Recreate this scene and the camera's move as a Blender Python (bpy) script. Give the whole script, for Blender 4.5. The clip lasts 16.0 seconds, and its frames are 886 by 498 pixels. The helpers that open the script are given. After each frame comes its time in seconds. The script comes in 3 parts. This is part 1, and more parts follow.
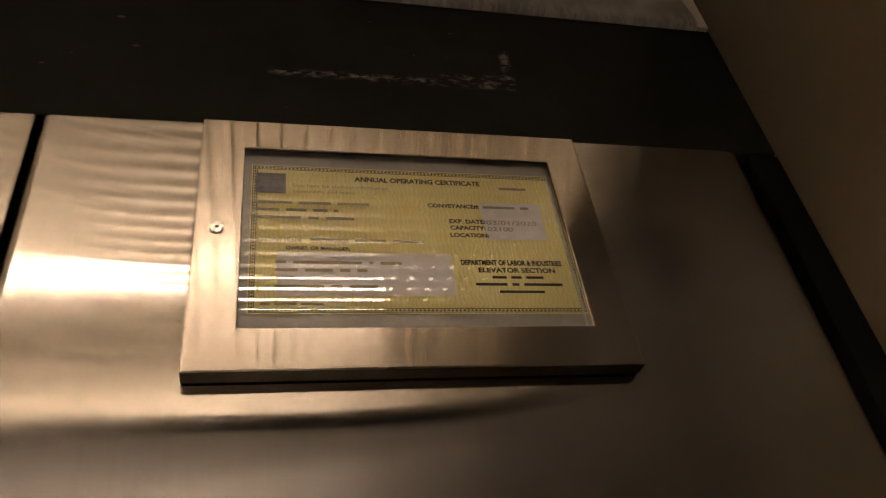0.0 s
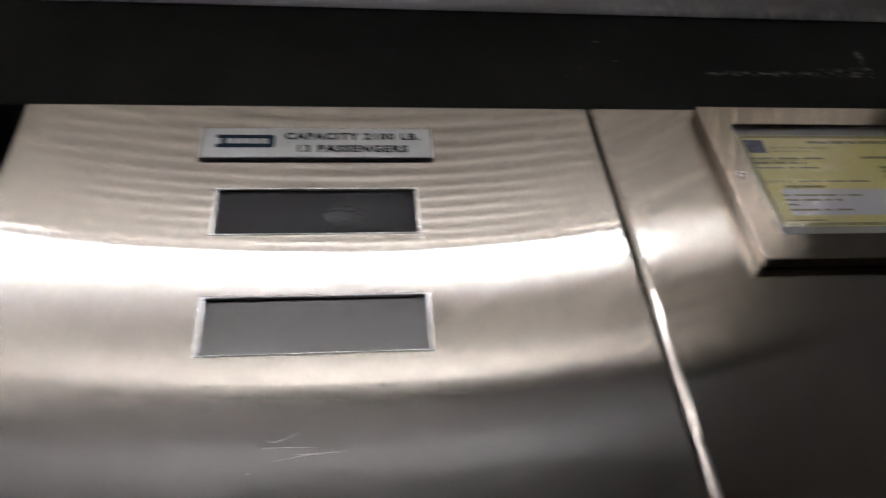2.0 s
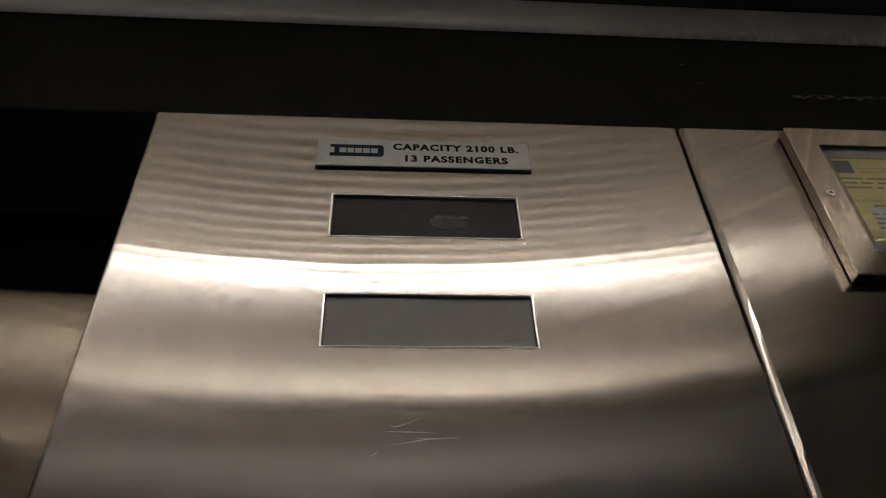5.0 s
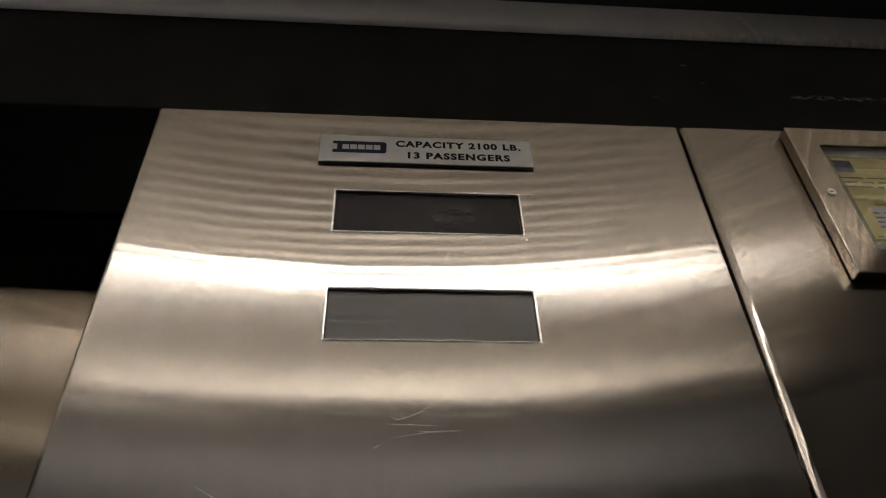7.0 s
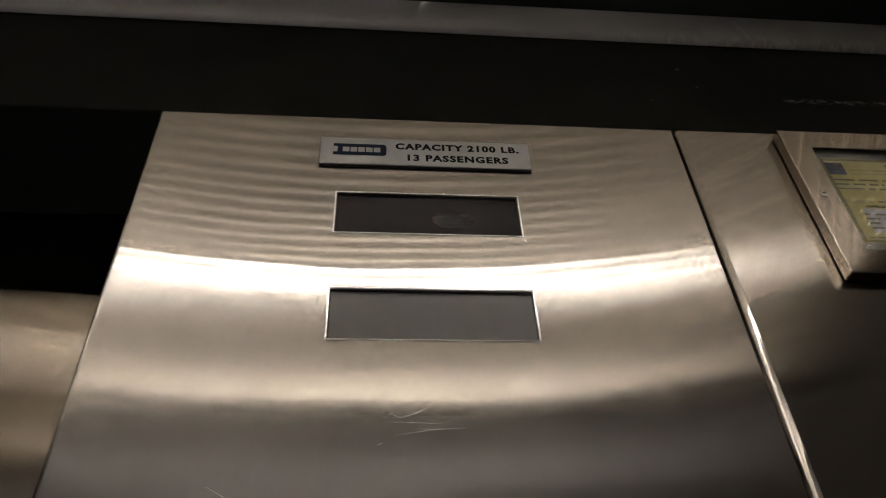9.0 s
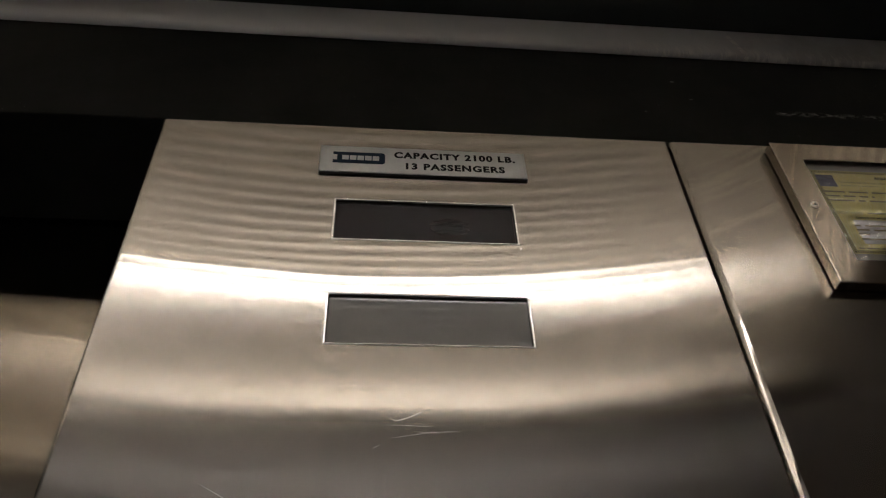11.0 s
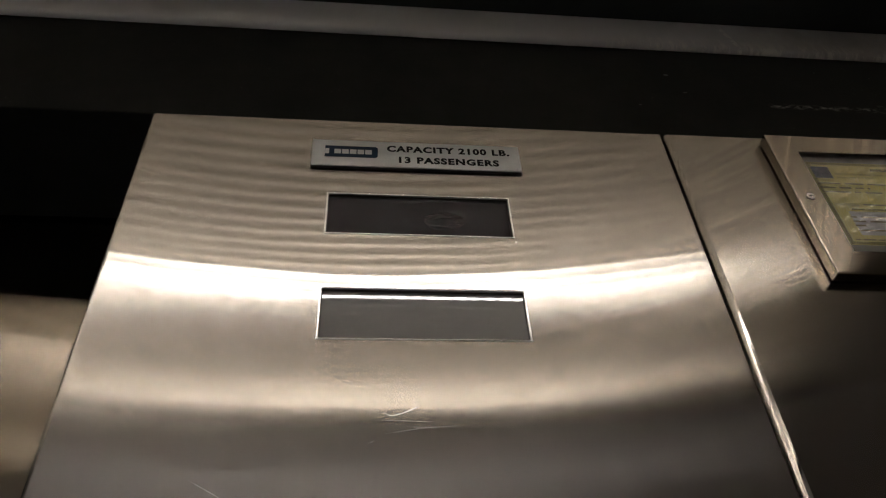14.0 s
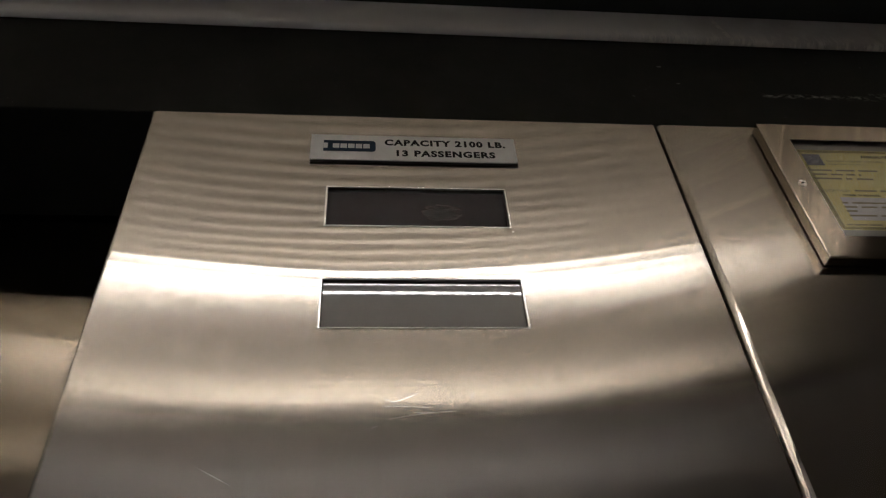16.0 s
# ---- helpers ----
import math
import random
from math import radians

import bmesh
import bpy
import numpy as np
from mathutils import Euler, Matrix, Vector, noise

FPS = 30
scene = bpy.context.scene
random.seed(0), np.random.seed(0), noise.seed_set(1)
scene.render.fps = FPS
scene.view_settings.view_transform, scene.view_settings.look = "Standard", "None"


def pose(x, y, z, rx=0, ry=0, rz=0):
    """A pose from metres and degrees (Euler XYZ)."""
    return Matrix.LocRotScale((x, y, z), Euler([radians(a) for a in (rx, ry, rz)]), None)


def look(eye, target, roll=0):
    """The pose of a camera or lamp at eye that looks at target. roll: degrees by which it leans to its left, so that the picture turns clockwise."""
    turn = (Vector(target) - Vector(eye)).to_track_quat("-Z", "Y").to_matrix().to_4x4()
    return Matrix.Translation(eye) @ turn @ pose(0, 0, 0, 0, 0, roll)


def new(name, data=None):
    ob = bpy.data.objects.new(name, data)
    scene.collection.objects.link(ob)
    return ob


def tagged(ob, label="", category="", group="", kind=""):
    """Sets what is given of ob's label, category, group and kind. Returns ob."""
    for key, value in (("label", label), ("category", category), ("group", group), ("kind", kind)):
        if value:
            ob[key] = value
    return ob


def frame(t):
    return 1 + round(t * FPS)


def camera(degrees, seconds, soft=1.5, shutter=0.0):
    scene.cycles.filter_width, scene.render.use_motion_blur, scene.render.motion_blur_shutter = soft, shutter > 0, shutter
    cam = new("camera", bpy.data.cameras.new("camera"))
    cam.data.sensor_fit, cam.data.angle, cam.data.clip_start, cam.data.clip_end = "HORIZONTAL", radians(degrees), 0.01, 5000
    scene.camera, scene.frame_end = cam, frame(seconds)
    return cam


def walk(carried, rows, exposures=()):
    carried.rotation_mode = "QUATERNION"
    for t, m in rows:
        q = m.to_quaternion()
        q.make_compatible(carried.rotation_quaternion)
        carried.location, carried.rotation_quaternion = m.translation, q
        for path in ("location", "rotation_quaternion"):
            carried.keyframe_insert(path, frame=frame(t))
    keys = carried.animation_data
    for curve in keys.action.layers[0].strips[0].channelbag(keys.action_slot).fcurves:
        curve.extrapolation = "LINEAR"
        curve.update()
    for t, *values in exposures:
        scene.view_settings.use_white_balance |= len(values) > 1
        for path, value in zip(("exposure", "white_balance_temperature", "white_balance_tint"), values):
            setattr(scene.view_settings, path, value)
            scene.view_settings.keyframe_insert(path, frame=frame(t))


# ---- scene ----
cam = camera(61.6, 16.0, soft=1.2, shutter=0.5)
PATH = [
    (0, (0.463, -0.258, 1.856), (0.92, 1.28, 3.05), -9.0),
    (0.5, (0.458, -0.262, 1.854), (0.887, 1.29, 3.04), -7.6),
    (1, (0.457, -0.261, 1.859), (0.851, 1.297, 3.049), -6.8),
    (1.3, (0.458, -0.254, 1.862), (0.86, 1.308, 3.044), -6.6),
    (1.5, (0.413, -0.266, 1.854), (0.985, 1.274, 2.995), -12.0),
    (1.6, (0.376, -0.282, 1.813), (0.806, 1.275, 2.994), -9.8),
    (1.7, (0.291, -0.316, 1.779), (0.701, 1.245, 2.96), -9.0),
    (1.9, (0.215, -0.322, 1.753), (0.507, 1.225, 2.986), -7.5),
    (2, (0.197, -0.323, 1.749), (0.449, 1.222, 2.993), -6.6),
    (2.1, (0.186, -0.326, 1.747), (0.398, 1.215, 3.005), -5.5),
    (2.5, (0.168, -0.335, 1.739), (0.304, 1.206, 3.007), -2.4),
    (3, (0.161, -0.335, 1.737), (0.291, 1.207, 3.005), -2.1),
    (3.5, (0.158, -0.332, 1.735), (0.301, 1.201, 3.011), -2.3),
    (4, (0.157, -0.333, 1.732), (0.309, 1.194, 3.014), -2.7),
    (6.5, (0.156, -0.329, 1.722), (0.301, 1.167, 3.041), -2.4),
    (7, (0.154, -0.328, 1.721), (0.308, 1.171, 3.037), -2.5),
    (7.5, (0.152, -0.33, 1.721), (0.314, 1.168, 3.036), -2.8),
    (8, (0.152, -0.332, 1.72), (0.317, 1.163, 3.039), -2.8),
    (8.5, (0.151, -0.332, 1.719), (0.322, 1.16, 3.039), -3.0),
    (9, (0.149, -0.331, 1.716), (0.323, 1.16, 3.039), -3.1),
    (11.5, (0.149, -0.34, 1.708), (0.328, 1.128, 3.054), -2.8),
    (12, (0.152, -0.345, 1.706), (0.326, 1.121, 3.055), -3.2),
    (12.5, (0.153, -0.34, 1.705), (0.343, 1.121, 3.057), -3.4),
    (13, (0.152, -0.336, 1.706), (0.34, 1.137, 3.045), -3.3),
    (13.5, (0.147, -0.329, 1.707), (0.347, 1.142, 3.048), -3.4),
    (14, (0.148, -0.328, 1.71), (0.349, 1.139, 3.054), -3.8),
    (14.5, (0.149, -0.328, 1.708), (0.353, 1.139, 3.052), -4.0),
    (15, (0.15, -0.334, 1.708), (0.361, 1.139, 3.044), -4.1),
    (15.5, (0.148, -0.334, 1.706), (0.35, 1.133, 3.05), -4.2),
    (16, (0.148, -0.33, 1.701), (0.351, 1.139, 3.044), -4.7),
]
EXPOSURES = [
    (0.0, 0.98, 8400, 23), (0.5, 1.68, 6950, 18), (0.9, 1.80, 6400, 16), (1.5, 1.80, 6000, 15), (1.8, 1.65, 5550, 14), (2.0, 0.98, 5400, 14),
    (2.3, 0.43, 5550, 14), (2.7, 0.17, 5850, 14), (4.0, 0.10, 6100, 13), (7.0, 0.20, 6150, 13), (16.0, 0.22, 6150, 13),
]
walk(cam, [(t, look(eye, target, roll)) for t, eye, target, roll in PATH], EXPOSURES)

# ---------------------------------------------------------------- light
CEIL = 2.297          # underside of the louver ceiling
CAR_W, CAR_E = -0.96, 0.750
CAR_S = -1.42

world = bpy.data.worlds.new("world")
scene.world = world
world.use_nodes = True
world.node_tree.nodes["Background"].inputs[0].default_value = (0.0, 0.0, 0.0, 1)
world.node_tree.nodes["Background"].inputs[1].default_value = 0.0

TUBE_COLOUR = (1.0, 0.94, 0.86, 1)
TUBE_POWER = 25.0


# ---------------------------------------------------------------- materials
def material(name):
    m = bpy.data.materials.new(name)
    m.use_nodes = True
    nt = m.node_tree
    nt.nodes.clear()
    out = nt.nodes.new("ShaderNodeOutputMaterial")
    return m, nt, out


def node(nt, kind, **sets):
    n = nt.nodes.new(kind)
    for key, value in sets.items():
        if key in n.inputs:
            n.inputs[key].default_value = value
    return n


def link(nt, a, b):
    nt.links.new(a, b)


def position(nt, sx=1.0, sy=1.0, sz=1.0):
    """World position, stretched along the axes."""
    geo = nt.nodes.new("ShaderNodeNewGeometry")
    mul = nt.nodes.new("ShaderNodeVectorMath")
    mul.operation = "MULTIPLY"
    mul.inputs[1].default_value = (sx, sy, sz)
    link(nt, geo.outputs["Position"], mul.inputs[0])
    return mul.outputs[0]


def noise_of(nt, vec, scale, detail=3.0, rough=0.5):
    n = node(nt, "ShaderNodeTexNoise", Scale=scale, Detail=detail, Roughness=rough)
    link(nt, vec, n.inputs["Vector"])
    return n.outputs["Fac"]


def math_of(nt, op, a, b=0.0, c=0.0, clamp=False):
    n = nt.nodes.new("ShaderNodeMath")
    n.operation = op
    n.use_clamp = clamp
    for i, v in enumerate((a, b, c)):
        if isinstance(v, (int, float)):
            n.inputs[i].default_value = v
        else:
            link(nt, v, n.inputs[i])
    return n.outputs[0]


def span(nt, value, a, b, c, d):
    """0 to 1: smoothly maps value from a..b onto c..d."""
    n = node(nt, "ShaderNodeMapRange")
    link(nt, value, n.inputs["Value"])
    for key, v in zip(("From Min", "From Max", "To Min", "To Max"), (a, b, c, d)):
        n.inputs[key].default_value = v
    return n.outputs["Result"]


def blend(nt, fac, a, b):
    n = nt.nodes.new("ShaderNodeMix")
    n.data_type = "RGBA"
    if isinstance(fac, (int, float)):
        n.inputs[0].default_value = fac
    else:
        link(nt, fac, n.inputs[0])
    for i, v in ((6, a), (7, b)):
        if isinstance(v, tuple):
            n.inputs[i].default_value = (*v[:3], 1)
        else:
            link(nt, v, n.inputs[i])
    return n.outputs[2]


def bump_of(nt, height, distance, normal=None):
    b = node(nt, "ShaderNodeBump", Strength=1.0, Distance=distance)
    link(nt, height, b.inputs["Height"])
    if normal is not None:
        link(nt, normal, b.inputs["Normal"])
    return b.outputs["Normal"]


def brushed_steel(name, grain, colour, along=0.0015, across=0.24, warp=0.00004, haze=0.02, core_share=0.2):
    """Brushed stainless sheet. grain: the axis ('x' or 'z') along which it was brushed."""
    rough, aniso = (along * across) ** 0.25, 1.0 - math.sqrt(along / across)
    m, nt, out = material(name)
    fine = {"z": (900, 900, 9), "x": (9, 900, 900)}[grain]
    broad = {"z": (60, 60, 1.2), "x": (1.2, 60, 60)}[grain]
    g1 = noise_of(nt, position(nt, *fine), 1.0, 3.0, 0.6)
    g2 = noise_of(nt, position(nt, *broad), 1.0, 2.0, 0.5)
    smudge = noise_of(nt, position(nt), 9.0, 4.0, 0.6)
    sheet = noise_of(nt, position(nt, 1.0, 1.0, 1.8), 7.0, 1.0, 0.4)
    normal = bump_of(nt, sheet, warp * 6)
    normal = bump_of(nt, g1, 0.0000035, normal)
    tangent = node(nt, "ShaderNodeCombineXYZ")
    tangent.inputs["XZ".index(grain.upper()) * 2].default_value = 1.0
    tone = math_of(nt, "ADD", math_of(nt, "MULTIPLY", g1, 0.16), math_of(nt, "MULTIPLY", g2, 0.12))
    tone = math_of(nt, "ADD", tone, 0.84)
    tone = math_of(nt, "SUBTRACT", tone, math_of(nt, "MULTIPLY", span(nt, smudge, 0.45, 0.75, 0, 1), 0.05))
    scale = nt.nodes.new("ShaderNodeVectorMath")
    scale.operation = "SCALE"
    scale.inputs[0].default_value = colour
    link(nt, tone, scale.inputs["Scale"])
    main = node(nt, "ShaderNodeBsdfAnisotropic", Roughness=rough, Anisotropy=aniso)
    core = node(nt, "ShaderNodeBsdfAnisotropic", Roughness=(along * across * 0.36) ** 0.25, Anisotropy=1.0 - math.sqrt(along / (across * 0.36)))
    main.distribution = core.distribution = "BECKMANN"
    dull = node(nt, "ShaderNodeBsdfDiffuse")
    for b in (main, core, dull):
        link(nt, scale.outputs[0], b.inputs["Color"])
        link(nt, normal, b.inputs["Normal"])
    for b in (main, core):
        link(nt, tangent.outputs[0], b.inputs["Tangent"])
    link(nt, span(nt, smudge, 0.3, 0.8, rough * 0.94, rough * 1.1), main.inputs["Roughness"])
    mix = node(nt, "ShaderNodeMixShader")
    mix.inputs[0].default_value = core_share
    link(nt, main.outputs[0], mix.inputs[1])
    link(nt, core.outputs[0], mix.inputs[2])
    mix2 = node(nt, "ShaderNodeMixShader")
    mix2.inputs[0].default_value = haze
    link(nt, mix.outputs[0], mix2.inputs[1])
    link(nt, dull.outputs[0], mix2.inputs[2])
    link(nt, mix2.outputs[0], out.inputs["Surface"])
    return m


def plain(name, colour, rough=0.5, metal=0.0, grain=0.10, scale=40.0, bump=0.0, spec=0.5, coat=0.0):
    """A painted, plastic or paper surface with slight mottling at two scales."""
    m, nt, out = material(name)
    b = node(nt, "ShaderNodeBsdfPrincipled", Roughness=rough, Metallic=metal)
    b.inputs["Specular IOR Level"].default_value = spec
    b.inputs["Coat Weight"].default_value = coat
    n1 = noise_of(nt, position(nt), scale, 4.0, 0.6)
    n2 = noise_of(nt, position(nt), scale * 11, 2.0, 0.5)
    f = math_of(nt, "ADD", math_of(nt, "MULTIPLY", n1, 0.7), math_of(nt, "MULTIPLY", n2, 0.3))
    lo = tuple(c * (1 - grain) for c in colour)
    hi = tuple(min(1, c * (1 + grain)) for c in colour)
    link(nt, blend(nt, span(nt, f, 0.3, 0.7, 0, 1), lo, hi), b.inputs["Base Color"])
    link(nt, span(nt, n1, 0.3, 0.7, rough * 0.9, min(1, rough * 1.1)), b.inputs["Roughness"])
    if bump:
        link(nt, bump_of(nt, f, bump), b.inputs["Normal"])
    link(nt, b.outputs[0], out.inputs["Surface"])
    return m


def glow(name, colour, strength):
    m, nt, out = material(name)
    e = node(nt, "ShaderNodeEmission", Color=colour, Strength=strength)
    link(nt, e.outputs[0], out.inputs["Surface"])
    return m


def clear_sheet(name, tint, rough):
    """Thin clear or smoked plastic: lets light straight through and shines by its angle."""
    m, nt, out = material(name)
    t = node(nt, "ShaderNodeBsdfTransparent", Color=(*tint, 1))
    g = node(nt, "ShaderNodeBsdfAnisotropic", Roughness=rough)
    g.inputs["Color"].default_value = (1, 1, 1, 1)
    fr = node(nt, "ShaderNodeFresnel", IOR=1.68)
    mix = node(nt, "ShaderNodeMixShader")
    link(nt, fr.outputs[0], mix.inputs[0])
    link(nt, t.outputs[0], mix.inputs[1])
    link(nt, g.outputs[0], mix.inputs[2])
    link(nt, mix.outputs[0], out.inputs["Surface"])
    return m


STEEL_COLOUR = (0.37, 0.340, 0.302)
steel_panel = brushed_steel("brushed_steel_vertical", "z", STEEL_COLOUR)
steel_return = brushed_steel("brushed_steel_return", "z", STEEL_COLOUR, across=0.12, core_share=0.25)
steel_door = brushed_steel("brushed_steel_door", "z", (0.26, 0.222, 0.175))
steel_frame = brushed_steel("brushed_steel_horizontal", "x", (0.38, 0.333, 0.278), along=0.0013, across=0.06, warp=0.00005, core_share=0.2)
steel_bright = plain("bright_steel", (0.66, 0.62, 0.57), 0.28, 1.0, 0.08, 300)
scratch_steel = plain("scratched_steel", (0.80, 0.78, 0.75), 0.55, 0.3, 0.2, 900)


def transom_paint():
    """Black enamel with the pale remains of a taped label."""
    m, nt, out = material("black_enamel")
    b = node(nt, "ShaderNodeBsdfPrincipled", Roughness=0.42)
    b.inputs["Specular IOR Level"].default_value = 0.04
    sep = nt.nodes.new("ShaderNodeSeparateXYZ")
    link(nt, position(nt), sep.inputs[0])
    x, z = sep.outputs[0], sep.outputs[2]
    grime = noise_of(nt, position(nt), 14.0, 5.0, 0.65)
    fleck = noise_of(nt, position(nt), 420.0, 4.0, 0.7)
    torn = noise_of(nt, position(nt, 1, 1, 2.0), 130.0, 5.0, 0.75)

    def bar(lo_x, hi_x, lo_z, hi_z, soft):
        parts = []
        for v, lo, hi in ((x, lo_x, hi_x), (z, lo_z, hi_z)):
            up = span(nt, v, lo - soft, lo + soft, 0, 1)
            down = span(nt, v, hi - soft, hi + soft, 1, 0)
            parts.append(math_of(nt, "MULTIPLY", up, down))
        return math_of(nt, "MULTIPLY", parts[0], parts[1])

    low = bar(0.462, 0.597, 2.1735, 2.1775, 0.0018)
    wide = bar(0.556, 0.597, 2.1745, 2.1830, 0.0024)
    side = bar(0.5935, 0.598, 2.176, 2.207, 0.0016)
    wear = math_of(nt, "MAXIMUM", math_of(nt, "MAXIMUM", low, side), math_of(nt, "MULTIPLY", wide, 0.9))
    wear = math_of(nt, "MULTIPLY", wear, span(nt, torn, 0.48, 0.64, 0, 1))
    dots = span(nt, fleck, 0.66, 0.74, 0, 0.45)
    dots = math_of(nt, "MULTIPLY", dots, span(nt, grime, 0.5, 0.65, 0, 1))
    wear = math_of(nt, "MAXIMUM", wear, dots)
    base = blend(nt, span(nt, grime, 0.35, 0.7, 0, 1), (0.015, 0.0158, 0.0142), (0.026, 0.0265, 0.0238))
    link(nt, blend(nt, math_of(nt, "MULTIPLY", wear, 0.65), base, (0.42, 0.40, 0.35)), b.inputs["Base Color"])
    link(nt, span(nt, grime, 0.3, 0.7, 0.36, 0.52), b.inputs["Roughness"])
    link(nt, bump_of(nt, wear, 0.0002), b.inputs["Normal"])
    link(nt, b.outputs[0], out.inputs["Surface"])
    return m


def strip_paint():
    """Pale grey enamel, scuffed along its lower edge and stained at one end."""
    m, nt, out = material("grey_enamel")
    b = node(nt, "ShaderNodeBsdfPrincipled", Roughness=0.32)
    b.inputs["Specular IOR Level"].default_value = 0.9
    sep = nt.nodes.new("ShaderNodeSeparateXYZ")
    link(nt, position(nt), sep.inputs[0])
    x, z = sep.outputs[0], sep.outputs[2]
    mott = noise_of(nt, position(nt), 22.0, 5.0, 0.6)
    chips = noise_of(nt, position(nt, 1, 1, 1.6), 95.0, 5.0, 0.75)
    tufts = noise_of(nt, position(nt, 2.6, 1, 0.7), 60.0, 4.0, 0.7)
    base = blend(nt, span(nt, mott, 0.3, 0.7, 0, 1), (0.84, 0.835, 0.845), (0.90, 0.89, 0.895))
    stain = math_of(nt, "MULTIPLY", span(nt, x, 0.30, 0.50, 0, 1), span(nt, mott, 0.38, 0.6, 0.35, 1))
    base = blend(nt, math_of(nt, "MULTIPLY", stain, 0.55), base, (0.40, 0.375, 0.36))
    edge = math_of(nt, "MULTIPLY", span(nt, z, 2.247, 2.266, 1, 0), span(nt, x, 0.30, 0.38, 0, 1))
    edge = math_of(nt, "MULTIPLY", edge, span(nt, tufts, 0.47, 0.57, 0, 1))
    # a flaked crack that runs down the strip
    run = math_of(nt, "SUBTRACT", x, math_of(nt, "MULTIPLY_ADD", z, -0.14, 0.7735))
    crack = math_of(nt, "COMPARE", run, 0.0, 0.0022)
    crack = math_of(nt, "MULTIPLY", crack, span(nt, chips, 0.44, 0.56, 0, 1))
    pale = math_of(nt, "MAXIMUM", math_of(nt, "MULTIPLY", edge, 0.95), crack)
    link(nt, blend(nt, pale, base, (0.96, 0.94, 0.90)), b.inputs["Base Color"])
    link(nt, bump_of(nt, pale, 0.0003), b.inputs["Normal"])
    link(nt, b.outputs[0], out.inputs["Surface"])
    return m


black_enamel = transom_paint()
grey_enamel = strip_paint()
black_paint = plain("black_paint", (0.030, 0.031, 0.028), 0.55, 0, 0.2, 20, 0.0, 0.4)
laminate = plain("taupe_laminate", (0.18, 0.142, 0.09), 0.45, 0, 0.10, 60, 0.00004)
reflection_dark = plain("reflection_dark", (0.045, 0.034, 0.024), 0.5, 0, 0.12, 50)
grey_laminate = plain("grey_laminate", (0.78, 0.78, 0.80), 0.4, 0, 0.08, 40)
floor_vinyl = plain("floor_vinyl", (0.82, 0.84, 0.88), 0.5, 0, 0.3, 30)
plenum_white = plain("plenum_white", (0.285, 0.265, 0.228), 0.6, 0, 0.05, 12)
louver_plastic = plain("louver_plastic", (0.83, 0.79, 0.72), 0.26, 0.95, 0.05, 80)


def milky_sheet(name, colour, through_share):
    """White plastic that lets some of the light above it shine through."""
    m, nt, out = material(name)
    veil = noise_of(nt, position(nt), 8.0, 4.0, 0.6)
    tone = blend(nt, span(nt, veil, 0.3, 0.7, 0, 1), tuple(c * 0.95 for c in colour), colour)
    d = node(nt, "ShaderNodeBsdfDiffuse")
    t = node(nt, "ShaderNodeBsdfTranslucent")
    link(nt, tone, d.inputs["Color"])
    link(nt, tone, t.inputs["Color"])
    mix = node(nt, "ShaderNodeMixShader")
    mix.inputs[0].default_value = through_share
    link(nt, d.outputs[0], mix.inputs[1])
    link(nt, t.outputs[0], mix.inputs[2])
    link(nt, mix.outputs[0], out.inputs["Surface"])
    return m


rear_panel = milky_sheet("milky_ceiling_panel", (0.84, 0.835, 0.84), 0.23)
tube_glow = glow("tube_glow", TUBE_COLOUR, TUBE_POWER)
cap_metal = plain("tube_cap", (0.6, 0.6, 0.6), 0.35, 1.0, 0.05, 100)
white_paint = plain("white_paint", (0.75, 0.70, 0.62), 0.45, 0, 0.08, 60)
sign_silver = plain("sign_silver", (0.62, 0.62, 0.61), 0.45, 0.2, 0.10, 120)
sign_edge = plain("sign_edge", (0.03, 0.028, 0.026), 0.5, 0, 0.1, 60)
ink = plain("black_ink", (0.008, 0.008, 0.009), 0.6, 0, 0.1, 300, 0.0, 0.1)
fleck_grey = plain("fleck_grey", (0.09, 0.088, 0.08), 0.7, 0, 0.3, 600)
stroke_grey = plain("stroke_grey", (0.55, 0.56, 0.57), 0.45, 0.1, 0.1, 250)
emblem_blue = plain("emblem_blue", (0.010, 0.028, 0.058), 0.5, 0, 0.15, 250, 0.0, 0.12)


def certificate_paper():
    """Yellow safety paper with a faint wavy print."""
    m, nt, out = material("yellow_paper")
    b = node(nt, "ShaderNodeBsdfPrincipled", Roughness=0.7)
    mott = noise_of(nt, position(nt), 90.0, 3.0, 0.5)
    wave = node(nt, "ShaderNodeTexWave", Scale=160.0, Distortion=9.0, Detail=2.0)
    link(nt, position(nt, 1, 1, 1), wave.inputs["Vector"])
    f = math_of(nt, "ADD", math_of(nt, "MULTIPLY", mott, 0.6), math_of(nt, "MULTIPLY", wave.outputs["Fac"], 0.4))
    link(nt, blend(nt, span(nt, f, 0.3, 0.7, 0, 1), (0.91, 0.79, 0.30), (0.95, 0.88, 0.52)), b.inputs["Base Color"])
    link(nt, b.outputs[0], out.inputs["Surface"])
    return m


